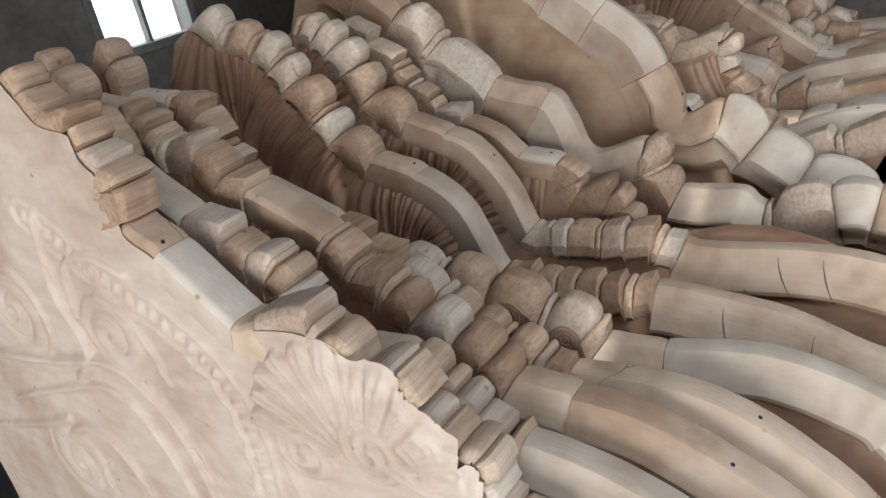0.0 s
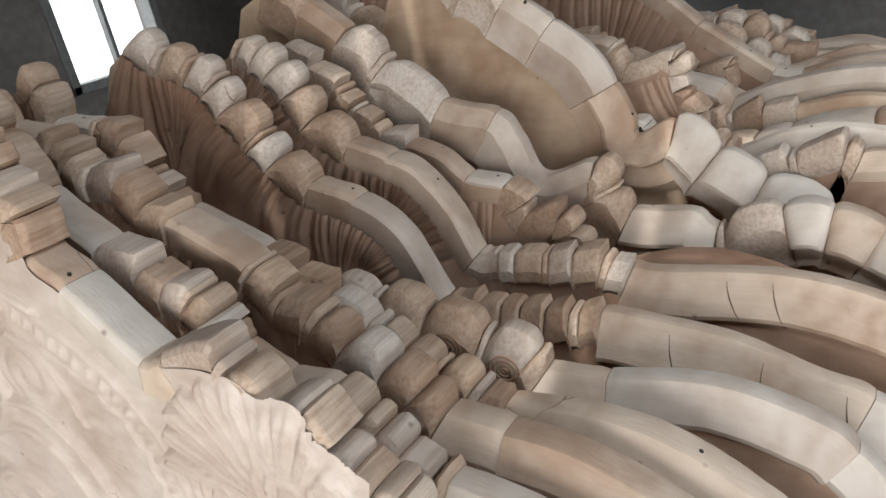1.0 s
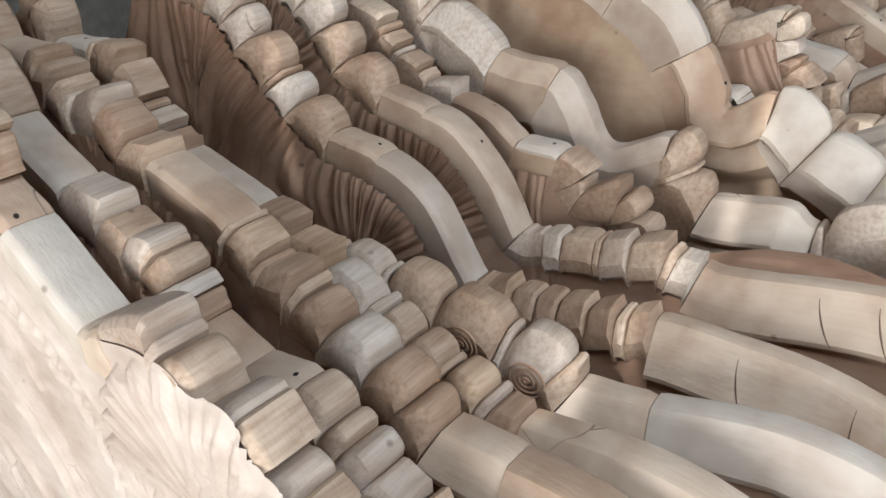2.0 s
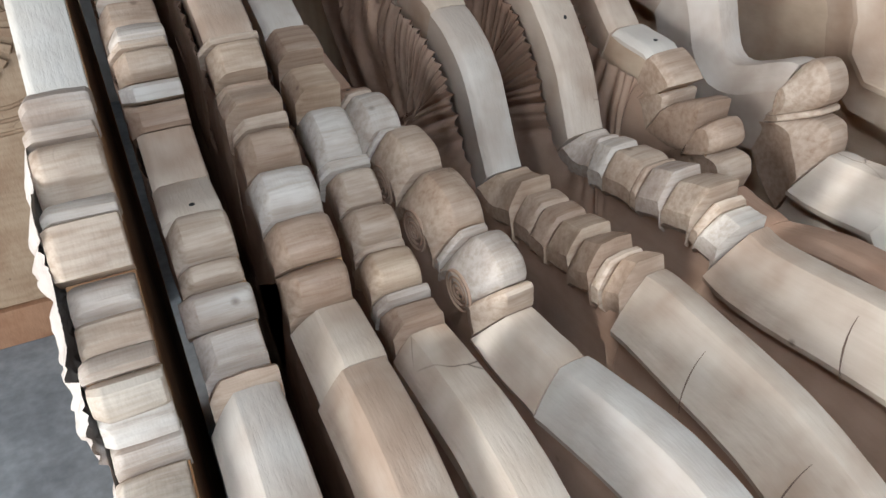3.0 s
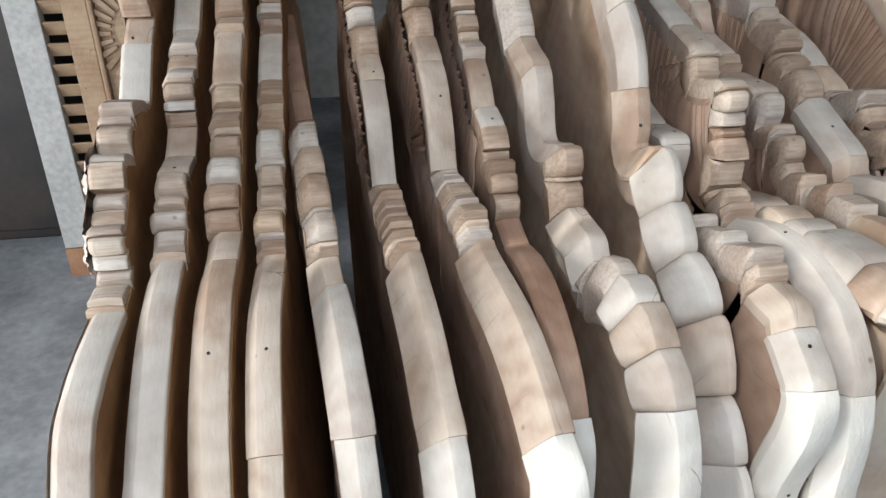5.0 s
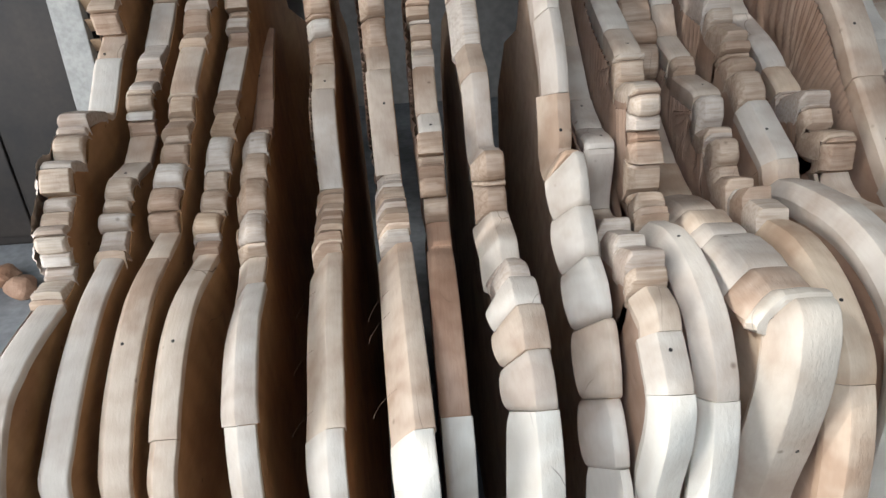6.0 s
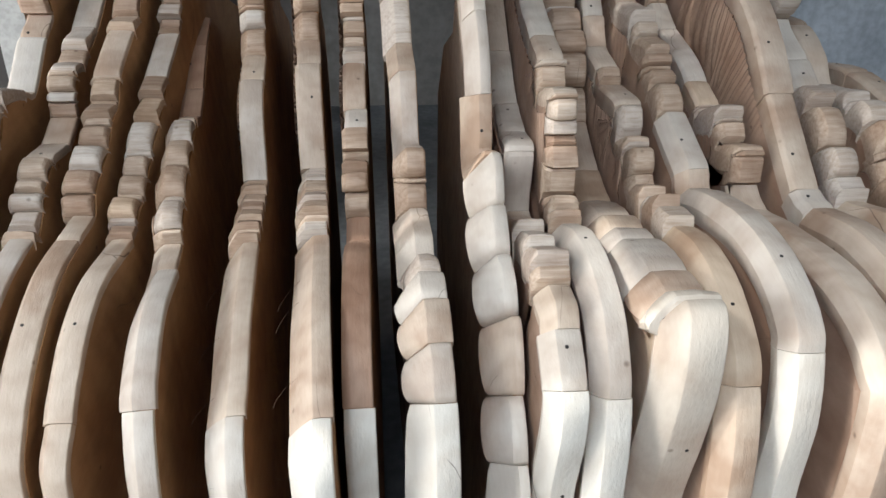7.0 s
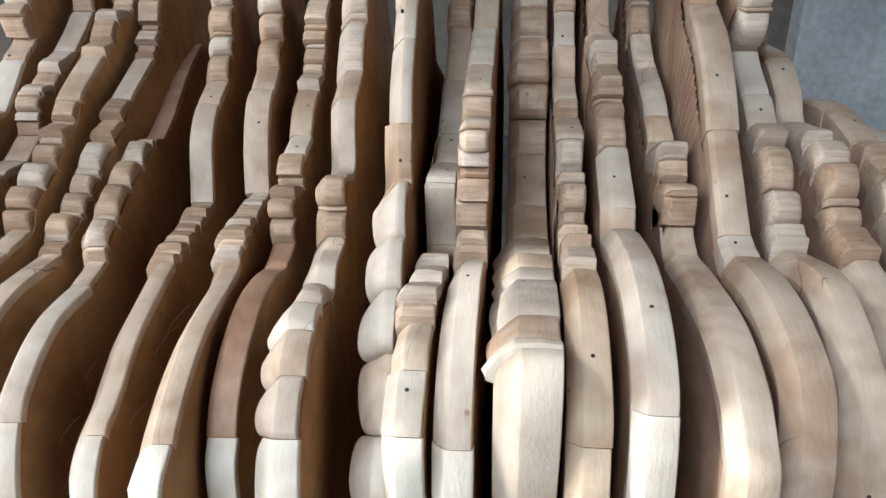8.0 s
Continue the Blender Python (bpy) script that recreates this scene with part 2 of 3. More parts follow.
def spline(p, n=14):
    out = []
    for i in range(len(p) - 1):
        a, b, c, d = p[max(i - 1, 0)], p[i], p[i + 1], p[min(i + 2, len(p) - 1)]
        for k in range(n):
            u = k / n
            out.append(tuple(0.5 * (2 * b[j] + (c[j] - a[j]) * u + (2 * a[j] - 5 * b[j] + 4 * c[j] - d[j]) * u * u
                                    + (3 * b[j] - a[j] - 3 * c[j] + d[j]) * u ** 3) for j in (0, 1)))
    out.append(p[-1])
    return out


def envelope(line, step=0.004):
    """The smooth line of the edge through the joints, from the outer side over the shoulder arch, the neck and up to the crest."""
    y0, z0 = line[0][1:]
    p = [(y0, z0 - 0.30), (y0, z0 - 0.12)] + [q[1:] for q in line]
    q = np.array(spline(p))
    seg = np.r_[0, np.cumsum(np.hypot(*np.diff(q, axis=0).T))]
    s = np.arange(0, seg[-1], step)
    y, z = np.interp(s, seg, q[:, 0]), np.interp(s, seg, q[:, 1])
    k = np.ones(9) / 9
    ty, tz = np.gradient(y), np.gradient(z)
    ty, tz = np.convolve(np.pad(ty, 4, "edge"), k, "valid"), np.convolve(np.pad(tz, 4, "edge"), k, "valid")
    ln = np.hypot(ty, tz)
    ends = [int(round(seg[14 * (i + 2)] / step)) for i in range(len(line))]
    return s, y, z, -tz / ln, ty / ln, ends


def bump_of(kind, u, lift):
    if kind == "b":
        return -0.003 * (np.abs(2 * u - 1) ** 12)
    if kind == "t":
        return lift * np.clip(1 - np.abs(2 * u - 1) ** 6, 0, 1) - 0.002
    if kind == "s":
        h = lift * (1 - 0.85 * u)
        return np.where(u < 0.08, (h + 0.006) * np.sqrt(np.clip(u / 0.08, 0, 1)) - 0.006, h) - 0.005 * (u > 0.985)
    if kind == "r":
        return (lift + 0.006) * np.clip(1 - np.abs(2 * u - 0.92) ** 3.4, -0.2, 1) - 0.006
    return lift * np.sqrt(np.clip(1 - (2 * u - 1) ** 2, 0, 1)) - 0.004


def headboard(x1, th, line, label, soft=0.006, carve=0.006, tones=(None,), deep=0.26, down=1.12, pitch=0.024, lines=0, rings=False, bevel=0.0, yaw=0.0, skin=0.085, tail=0):
    rng = random.Random(int(1000 * (x1 + 2)))
    x0 = x1 - th
    thing = tagged(new("headboard"), label, "headboard", group="headboards stacked on edge")
    s, y, z, ny, nz, ends = envelope(line)
    kinds = [q[0] for q in line]
    lead = next((i for i, kd in enumerate(kinds) if kd not in ".b"), len(kinds))
    first_b = next((i for i, kd in enumerate(kinds[:-1]) if kd == "b"), 0)
    i_neck = ends[lead - 1] if "b" in kinds[:lead] and lead < 0.7 * len(kinds) else ends[first_b] or 60
    ox, oy = x1 - th / 2, float(y[i_neck])
    thing.location = (ox, oy, 0)
    thing.rotation_euler.z = -math.atan(yaw)
    n = len(s)
    # the blocks' bounds along the edge
    cuts, i0 = [], 0
    for (kind, _, _), i1 in zip(line, ends):
        if kind == ".":
            continue
        i1 = min(i1, n - 1)
        if i1 - i0 < 3:
            continue
        if kind in "rs" and i1 - i0 > 9 and rng.random() < 0.5:
            im = i1 - rng.choice((2, 3, 3))
            cuts += [(i0, im, kind), (im, i1, "t")]
        else:
            cuts.append((i0, i1, kind))
        i0 = i1
    while i0 < n - 4:
        i1 = min(n - 1, i0 + int(rng.uniform(0.016, 0.055) / 0.004))
        if n - 1 - i1 < 5:
            i1 = n - 1
        cuts.append((i0, i1, rng.choice("rrst")))
        i0 = i1
    DEP = skin if bevel or soft >= 0.01 else 0.06
    k = 0
    for a, b, kind in cuts:
        cnt = max(5, min(26, (b - a) + 1)) if kind != "b" else max(4, (b - a) // 2)
        u = np.linspace(0, 1, cnt)
        idx = a + 0.12 + u * (b - a - 0.24)
        h = bump_of(kind, u, min(LIFT[kind], 0.34 * (b - a) * 0.004 + (0.004 if kind in "fg" else 0.0)) * rng.uniform(0.75, 1.2))
        py, pz, qy, qz = (np.interp(idx, np.arange(n), v) for v in (y, z, ny, nz))
        e0, e1 = x0 + rng.uniform(-0.003, 0.003), x1 + rng.uniform(-0.003, 0.0008)
        if kind == "b" and b <= i_neck + 20:
            R = max(soft, 0.010)
        else:
            R = soft
        R *= rng.uniform(0.85, 1.15)
        if kind in "fg":
            R, e0 = 1.35 * R, e0 - 0.006
        wide = bevel if kind in "fg" or (kind == "b" and b <= i_neck + 2) else (0.45 * bevel if kind in "rst" else 0.0)
        e0, R = e0 - 0.4 * wide, R + 0.85 * wide
        Q = (0.0075 if kind == "r" else 0.0028) * rng.uniform(0.7, 1.3)
        if kind == "r":
            R = max(R, 0.0085)
        tilt = rng.uniform(-0.0015, 0.0015)
        drop = min(0.65 * DEP, R if soft < 0.012 and not wide else 1.5 * R)
        sec = [(x0 + 0.006, DEP), (x0 + 0.004, min(DEP - 0.004, max(0.050, drop + 0.012))), (e0 + 0.001, min(DEP - 0.008, max(0.040, drop + 0.006))), (e0, drop), (e0 + 0.27 * R, 0.66 * drop), (e0 + 0.62 * R, 0.30 * drop), (e0 + R, 0.0), (e0 + R + 0.002, -0.0006),
               ((e0 + e1 + R) / 2, -0.0012), (e1 - Q, 0.0), (e1 - 0.5 * Q, 0.13 * Q), (e1 - 0.13 * Q, 0.5 * Q), (e1, Q), (e1, 0.014), (x1 - 0.006, 0.026), (x1 - 0.006, DEP)]
        verts, faces, K = [], [], len(sec)
        for i in range(cnt):
            for x, d in sec:
                f = h[i] * (1 - 0.5 * d / DEP) - d + tilt * (x - ox) / th
                f += (0.0007 if kind == "b" else 0.0016) * noise.noise((x * 40, py[i] * 60, pz[i] * 60 + x1 * 50))
                if kind in "fg" and x < e0 + 0.9 * R and d < DEP - 0.01:
                    x -= (0.012 * math.sqrt(max(0.0, 1 - (2 * u[i] - 1) ** 2)) - 0.008) * (1 - 0.6 * (x - e0) / R)
                verts.append((x - ox, py[i] + qy[i] * f - oy, pz[i] + qz[i] * f))
        for i in range(cnt - 1):
            for j in range(K - 1):
                faces.append((i * K + j, i * K + j + 1, (i + 1) * K + j + 1, (i + 1) * K + j))
        faces.append(tuple(range(K - 1, -1, -1)))
        faces.append(tuple((cnt - 1) * K + j for j in range(K)))
        mat = (tones[k] if k < len(tones) else REDW if tail and k >= len(cuts) - tail else None) or ((PALE if rng.random() < 0.4 else RAW) if kind in "bfg" else (PALE_ACROSS if rng.random() < 0.35 else RAW_ACROSS))
        me = mesh_from("edge_block", verts, faces, mat, True)
        me.set_sharp_from_angle(angle=radians(30))
        blk = child("edge_block" if kind != "b" else "smooth_block", me, thing)
        if kind == "b" and rng.random() < 0.4:
            w = a + int(rng.uniform(0.2, 0.8) * (b - a))
            bm = bmesh.new()
            bmesh.ops.create_cone(bm, cap_ends=True, segments=9, radius1=0.0027, radius2=0.0024, depth=0.004)
            tl = Vector((0, ny[w], nz[w])).to_track_quat("Z", "X").to_matrix().to_4x4()
            bm.transform(Matrix.Translation((rng.uniform(-0.3, 0.3) * (th - 0.02), y[w] - ny[w] * 0.0005 - oy, z[w] - nz[w] * 0.0005)) @ tl)
            part("nail", bm, NAIL, blk)
        if rings and kind == "r":
            w = (a + b) // 2
            bm = bmesh.new()
            for rad in (0.019, 0.0135, 0.008, 0.003):
                seg, tube = 22, 5
                loop = [[bm.verts.new((0.0016 * math.cos(2 * math.pi * q / tube),
                                       (rad + 0.0014 * math.sin(2 * math.pi * q / tube)) * math.cos(2 * math.pi * p / seg),
                                       (rad + 0.0014 * math.sin(2 * math.pi * q / tube)) * math.sin(2 * math.pi * p / seg))) for q in range(tube)] for p in range(seg)]
                for p in range(seg):
                    for q in range(tube):
                        bm.faces.new((loop[p][q], loop[p][(q + 1) % tube], loop[(p + 1) % seg][(q + 1) % tube], loop[(p + 1) % seg][q]))
            drp = 0.017 if soft > 0.012 else 0.010
            bm.transform(Matrix.Translation((e0 + 0.001 - ox, y[w] - ny[w] * (drp + 0.012) - oy, z[w] - nz[w] * (drp + 0.012))))
            part("carved_ring", bm, FACE, blk)
        k += 1
    # the board inside: carved band on the show side, plain sawn back
    lim = np.full(n, deep)
    lim[:i_neck] = 0.05 if skin < 0.08 else min(deep, 0.20)
    lim = np.convolve(np.pad(lim, 12, "edge"), np.ones(25) / 25, "valid")
    rows = 22
    verts, faces = [], []
    fine = np.arange(0, n - 1, 0.5)
    fs, fy, fz, fny, fnz, fl = (np.interp(fine, np.arange(n), v) for v in (s, y, z, ny, nz, lim))
    s_neck = float(s[i_neck])
    for i in range(len(fs)):
        on_arch = fs[i] < s_neck
        for j in range(rows):
            v = j / (rows - 1)
            d = 0.035 + v * (fl[i] - 0.035)
            if on_arch:
                lift = 0.003 * math.exp(-((d - 0.10) / 0.03) ** 2) - 0.001 + 0.0008 * noise.noise((fs[i] * 30, d * 30, x1 * 7))
            else:
                bow = 2.2 * v * v + 0.7 * noise.noise((fs[i] * 7, v * 1.5, x1 * 9))
                ph = fs[i] / pitch + bow
                cell = math.floor(ph)
                g = ph - cell
                top = 0.55 + 0.4 * noise.noise((cell * 3.1, x1 * 17, 0.5))
                fan = (math.sin(math.pi * g) ** 0.5) * (1.0 if v < top else max(0.0, 1 - (v - top) * 6))
                cut = math.exp(-((g - 0.5) / 0.07) ** 2) * 0.45 * (v < top * 0.9)
                under = 0.5 * max(0.0, math.sin(7 * v + 3 * noise.noise((fs[i] * 6, v * 3, x1 * 3))))
                fade = min(1.0, max(0.0, (fs[i] - s_neck - 0.16) / 0.12))
                lift = carve * (fan - cut + under * 0.5) * fade - 0.002
            verts.append((x0 - lift - ox, fy[i] - fny[i] * d - oy, fz[i] - fnz[i] * d))
    for i in range(len(fs) - 1):
        for j in range(rows - 1):
            faces.append((i * rows + j, (i + 1) * rows + j, (i + 1) * rows + j + 1, i * rows + j + 1))
    # the band's darker wood carries part of the gap's shade
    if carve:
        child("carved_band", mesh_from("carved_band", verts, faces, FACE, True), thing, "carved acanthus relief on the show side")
    ye, ze = y[-1], z[-1]
    xb = x0 + (0.003 if soft < 0.012 and not bevel else soft + 0.6 * bevel + 0.002)
    inset = 0.011
    if skin < 0.08:
        xb, inset = x0 + 0.003, 0.034
    rim = [(y[i] - ny[i] * inset, z[i] - nz[i] * inset) for i in range(0, n, 3)]
    rim += [(ye + 0.10, ze - 0.05), (ye + 0.22, down + 0.06), (ye + 0.45, down - 0.03), (ye + 0.62, down - 0.2), (ye + 0.66, 0.5), (ye + 0.62, 0.0),
            (y[0] + 0.07, 0.0), (y[0] + 0.01, 0.3)]
    m = len(rim)
    verts = [(xb - ox, a - oy, b) for a, b in rim] + [(x1 - 0.0015 - ox, a - oy, b) for a, b in rim]
    faces = [tuple(range(m - 1, -1, -1)), tuple(range(m, 2 * m))] + [(i, (i + 1) % m, m + (i + 1) % m, m + i) for i in range(m)]
    me = mesh_from("board", verts, faces, BACK)
    me.materials.append(TAN)
    me.polygons[0].material_index = 1
    child("board", me, thing, "plain sawn brown back")
    # single cuts over the flank of the arch: raised strips coloured like their shade
    if carve and lines:
        for q in range(lines):
            c0 = 0.16 + (s_neck - 0.20) * (q + rng.uniform(0.2, 0.8)) / lines
            pts = []
            for g in range(7):
                d = 0.003 + 0.036 * g / 6
                w = c0 - 0.9 * (d / 0.065) ** 1.6 * 0.045
                px, pz, qx, qz = (float(np.interp(w, s, v)) for v in (y, z, ny, nz))
                Rl, dl = bevel + 0.010, min(0.045, bevel + 0.010)
                xx = float(np.interp(d, [0, 0.3 * dl, 0.66 * dl, dl], [x0 + Rl - bevel, x0 + 0.62 * Rl - bevel, x0 + 0.27 * Rl - bevel, x0 - bevel])) - 0.0012
                pts.append((xx - ox, px - qx * d - oy, pz - qz * d))
            vv, ff = [], []
            for g, p in enumerate(pts):
                hw = 0.0009 * (1 - abs(g - 3) / 5)
                vv += [(p[0], p[1] - hw, p[2] + hw), (p[0] - 0.0004, p[1], p[2]), (p[0], p[1] + hw, p[2] - hw)]
            for g in range(6):
                for e in range(2):
                    ff.append((3 * g + e, 3 * g + e + 1, 3 * g + e + 4, 3 * g + e + 3))
            child("carved_line", mesh_from("carved_line", vv, ff, CUT_SHADE), thing)
    return thing


def carved_front(thing, line):
    """Shallow carving over the whole face of the first board: shell fan, rosettes, beaded band, feathering, scrolls."""
    x0 = -0.389 - 0.050 - 0.0005
    ox, oy = thing.location.x, thing.location.y
    _, ey, ez, _, _, _ = envelope(line)
    ys, zs = np.arange(0.66, 2.22, 0.0032), np.arange(0.45, 1.47, 0.0032)
    Y, Z = np.meshgrid(ys, zs, indexing="ij")
    H = np.zeros_like(Y)

    def near(path):
        """Distance to a smooth line, the way along it and the side."""
        q = np.array(spline(path, 10))
        best, along, side = np.full(Y.shape, 9.0), np.zeros(Y.shape), np.zeros(Y.shape)
        run = 0.0
        for a, b in zip(q[:-1], q[1:]):
            dv = b - a
            ln = math.hypot(*dv) + 1e-9
            t = np.clip(((Y - a[0]) * dv[0] + (Z - a[1]) * dv[1]) / ln ** 2, 0, 1)
            d = np.hypot(Y - a[0] - t * dv[0], Z - a[1] - t * dv[1])
            m = d < best
            best[m], along[m] = d[m], (run + t * ln)[m]
            side[m] = np.sign((Y - a[0]) * dv[1] - (Z - a[1]) * dv[0])[m]
            run += ln
        return best, along, side

    def ridge(path, w, h):
        d, _, _ = near(path)
        return h * np.exp(-(d / w) ** 2)

    def spiral(cy, cz, r, turns, h, start=0.0, sign=1):
        rr, an = np.hypot(Y - cy, Z - cz), np.arctan2(Z - cz, (Y - cy) * sign) + start
        ph = rr / r * turns - an / (2 * math.pi)
        return np.where(rr < r, h * (np.abs(np.cos(math.pi * ph)) ** 0.7) * (1 - 0.4 * rr / r), 0)

    def petals(cy, cz, r0, r1, a0, a1, count, h):
        rr, an = np.hypot(Y - cy, Z - cz), np.degrees(np.arctan2(Z - cz, Y - cy))
        u = (an - a0) / (a1 - a0) * count
        inside = (u > 0) & (u < count) & (rr > r0) & (rr < r1 * (0.9 + 0.1 * np.abs(np.sin(math.pi * u))))
        f = np.abs(np.sin(math.pi * u)) ** 0.45
        vein = np.exp(-((u % 1 - 0.5) / 0.06) ** 2) * 0.4
        return np.where(inside, h * (f - vein) * (0.5 + 0.5 * (rr - r0) / (r1 - r0)), 0)

    # feathering between the beaded band and the scrolls
    band = [(1.66, 1.26), (1.59, 1.22), (1.50, 1.172), (1.43, 1.14), (1.365, 1.09), (1.338, 1.017), (1.342, 0.93), (1.36, 0.80), (1.39, 0.66)]
    d, al, sd = near(band)
    inner = (sd < 0) if np.mean(sd[Y > 1.6]) < 0 else (sd > 0)
    H += np.where(inner & (d > 0.02) & (d < 0.16), 0.0032 * np.abs(np.sin((al * 62 + d * 45))) * (0.5 + 0.5 * np.sin(d * 75)), 0)
    H += 0.006 * np.exp(-(d / 0.011) ** 2) * (0.55 + 0.45 * np.sin(al * 300))
    H += 0.003 * np.exp(-((d - 0.02) / 0.004) ** 2)
    # shell fan and its rosettes
    H = np.maximum(H, petals(1.165, 1.02, 0.035, 0.155, 5, 175, 12, 0.012))
    H = np.maximum(H, petals(1.03, 1.0, 0.02, 0.11, 15, 200, 9, 0.010))
    H = np.maximum(H, petals(1.25, 1.01, 0.03, 0.085, 190, 330, 8, 0.008))
    H = np.maximum(H, petals(1.145, 1.035, 0.03, 0.095, 195, 345, 9, 0.009))
    for cy, cz, r in ((1.25, 1.02, 0.042), (1.146, 1.052, 0.042), (1.03, 0.93, 0.04), (1.22, 0.86, 0.04)):
        H = np.maximum(H, spiral(cy, cz, r, 2.2, 0.012))
    # scrolls and long ridges
    H = np.maximum(H, spiral(1.81, 1.095, 0.085, 2.6, 0.009, 0.8))
    H = np.maximum(H, spiral(1.56, 1.10, 0.060, 1.8, 0.008, 2.2, -1))
    H = np.maximum(H, spiral(1.83, 0.80, 0.085, 2.0, 0.008, 1.1))
    H = np.maximum(H, spiral(1.50, 0.66, 0.080, 2.3, 0.008, 0.2, -1))
    for path, w, h in (([(2.0, 0.98), (1.75, 1.02), (1.58, 1.05), (1.49, 0.98), (1.46, 0.86), (1.45, 0.70)], 0.008, 0.010),
                       ([(1.95, 0.90), (1.78, 0.96), (1.62, 1.00), (1.54, 0.92), (1.52, 0.78)], 0.006, 0.007),
                       ([(1.63, 1.26), (1.66, 1.15), (1.64, 1.06), (1.70, 1.00)], 0.009, 0.009),
                       ([(1.48, 1.20), (1.55, 1.215), (1.61, 1.19), (1.63, 1.12)], 0.007, 0.007),
                       ([(1.47, 1.05), (1.50, 1.13), (1.56, 1.16)], 0.006, 0.006),
                       ([(1.27, 1.10), (1.29, 1.00), (1.275, 0.90), (1.29, 0.75)], 0.007, 0.006),
                       ([(2.1, 0.80), (1.90, 0.86), (1.80, 0.90)], 0.007, 0.008),
                       ([(1.62, 0.72), (1.66, 0.86), (1.74, 0.90), (1.82, 0.86)], 0.008, 0.008)):
        H = np.maximum(H, ridge(path, w, h))
    H += np.where(np.hypot((Y - 1.71) / 0.05, (Z - 0.80) / 0.035) < 1, 0.004, 0)
    rough = np.array([[noise.noise((a * 22, b * 22, 3.0)) for b in zs[::4]] for a in ys[::4]])
    rough = np.repeat(np.repeat(rough, 4, 0), 4, 1)[: H.shape[0], : H.shape[1]]
    H += 0.0012 * rough
    # keep to the board's outline
    cum = np.maximum.accumulate(ey)
    top = np.interp(ys, cum, ez, left=0.5) - 0.011
    top[ys > 1.60] = np.interp(ys[ys > 1.60], [1.60, 1.84, 2.07, 2.22], [float(np.interp(1.6, cum, ez)) - 0.02, 1.38, 1.28, 1.1])
    # the shell's petals rise over the steps of the edge
    tip = 1.02 + np.sqrt(np.clip((0.150 + 0.006 * np.abs(np.sin((ys - 1.165) * 75))) ** 2 - (ys - 1.165) ** 2, 0, None))
    top = np.where(np.abs(ys - 1.165) < 0.13, np.clip(tip, top, top + 0.03), top)
    ok = Z <= top[:, None] + 0.0032
    H = H * np.clip((top[:, None] - Z) / 0.032, 0, 1)
    Z = np.minimum(Z, top[:, None])
    num = np.full(Y.shape, -1)
    num[ok] = np.arange(ok.sum())
    verts = np.stack([np.full(ok.sum(), x0 - ox) - 1.1 * H[ok], Y[ok] - oy, Z[ok]], 1)
    q = np.stack([num[:-1, :-1], num[:-1, 1:], num[1:, 1:], num[1:, :-1]], -1).reshape(-1, 4)
    q = q[(q >= 0).all(1)]
    child("carved_face", mesh_from("carved_face", verts.tolist(), q.tolist(), FRONT, True), thing, "pale face carved with shell, rosettes and scrolls")


A = "raw carved wooden headboard with a stepped scroll edge, standing on edge"
SHELL = "raw wooden headboard with a fluted shell edge, standing on edge"
PLAIN_B = "raw wooden headboard with a broad smooth tapered edge, standing on edge"


FIRST_LINE = [(".", 0.64, 0.8), (".", 0.685, 0.9), (".", 0.753, 0.971), (".", 0.817, 0.992), (".", 0.883, 0.999), ("b", 0.957, 1.001), ("s", 0.962, 1.005), ("s", 1.003, 1.011), ("s", 1.017, 1.024), ("s", 1.017, 1.05), ("r", 1.022, 1.082), ("t", 1.044, 1.085), ("t", 1.063, 1.098), ("r", 1.086, 1.113), ("s", 1.102, 1.155), ("t", 1.151, 1.141), ("r", 1.196, 1.184), ("s", 1.278, 1.176), ("b", 1.311, 1.168), ("b", 1.403, 1.238), ("b", 1.449, 1.264), ("s", 1.432, 1.309), ("s", 1.456, 1.331), ("s", 1.479, 1.35), ("s", 1.483, 1.378), ("s", 1.536, 1.388), ("s", 1.561, 1.415), ("r", 1.584, 1.441)]


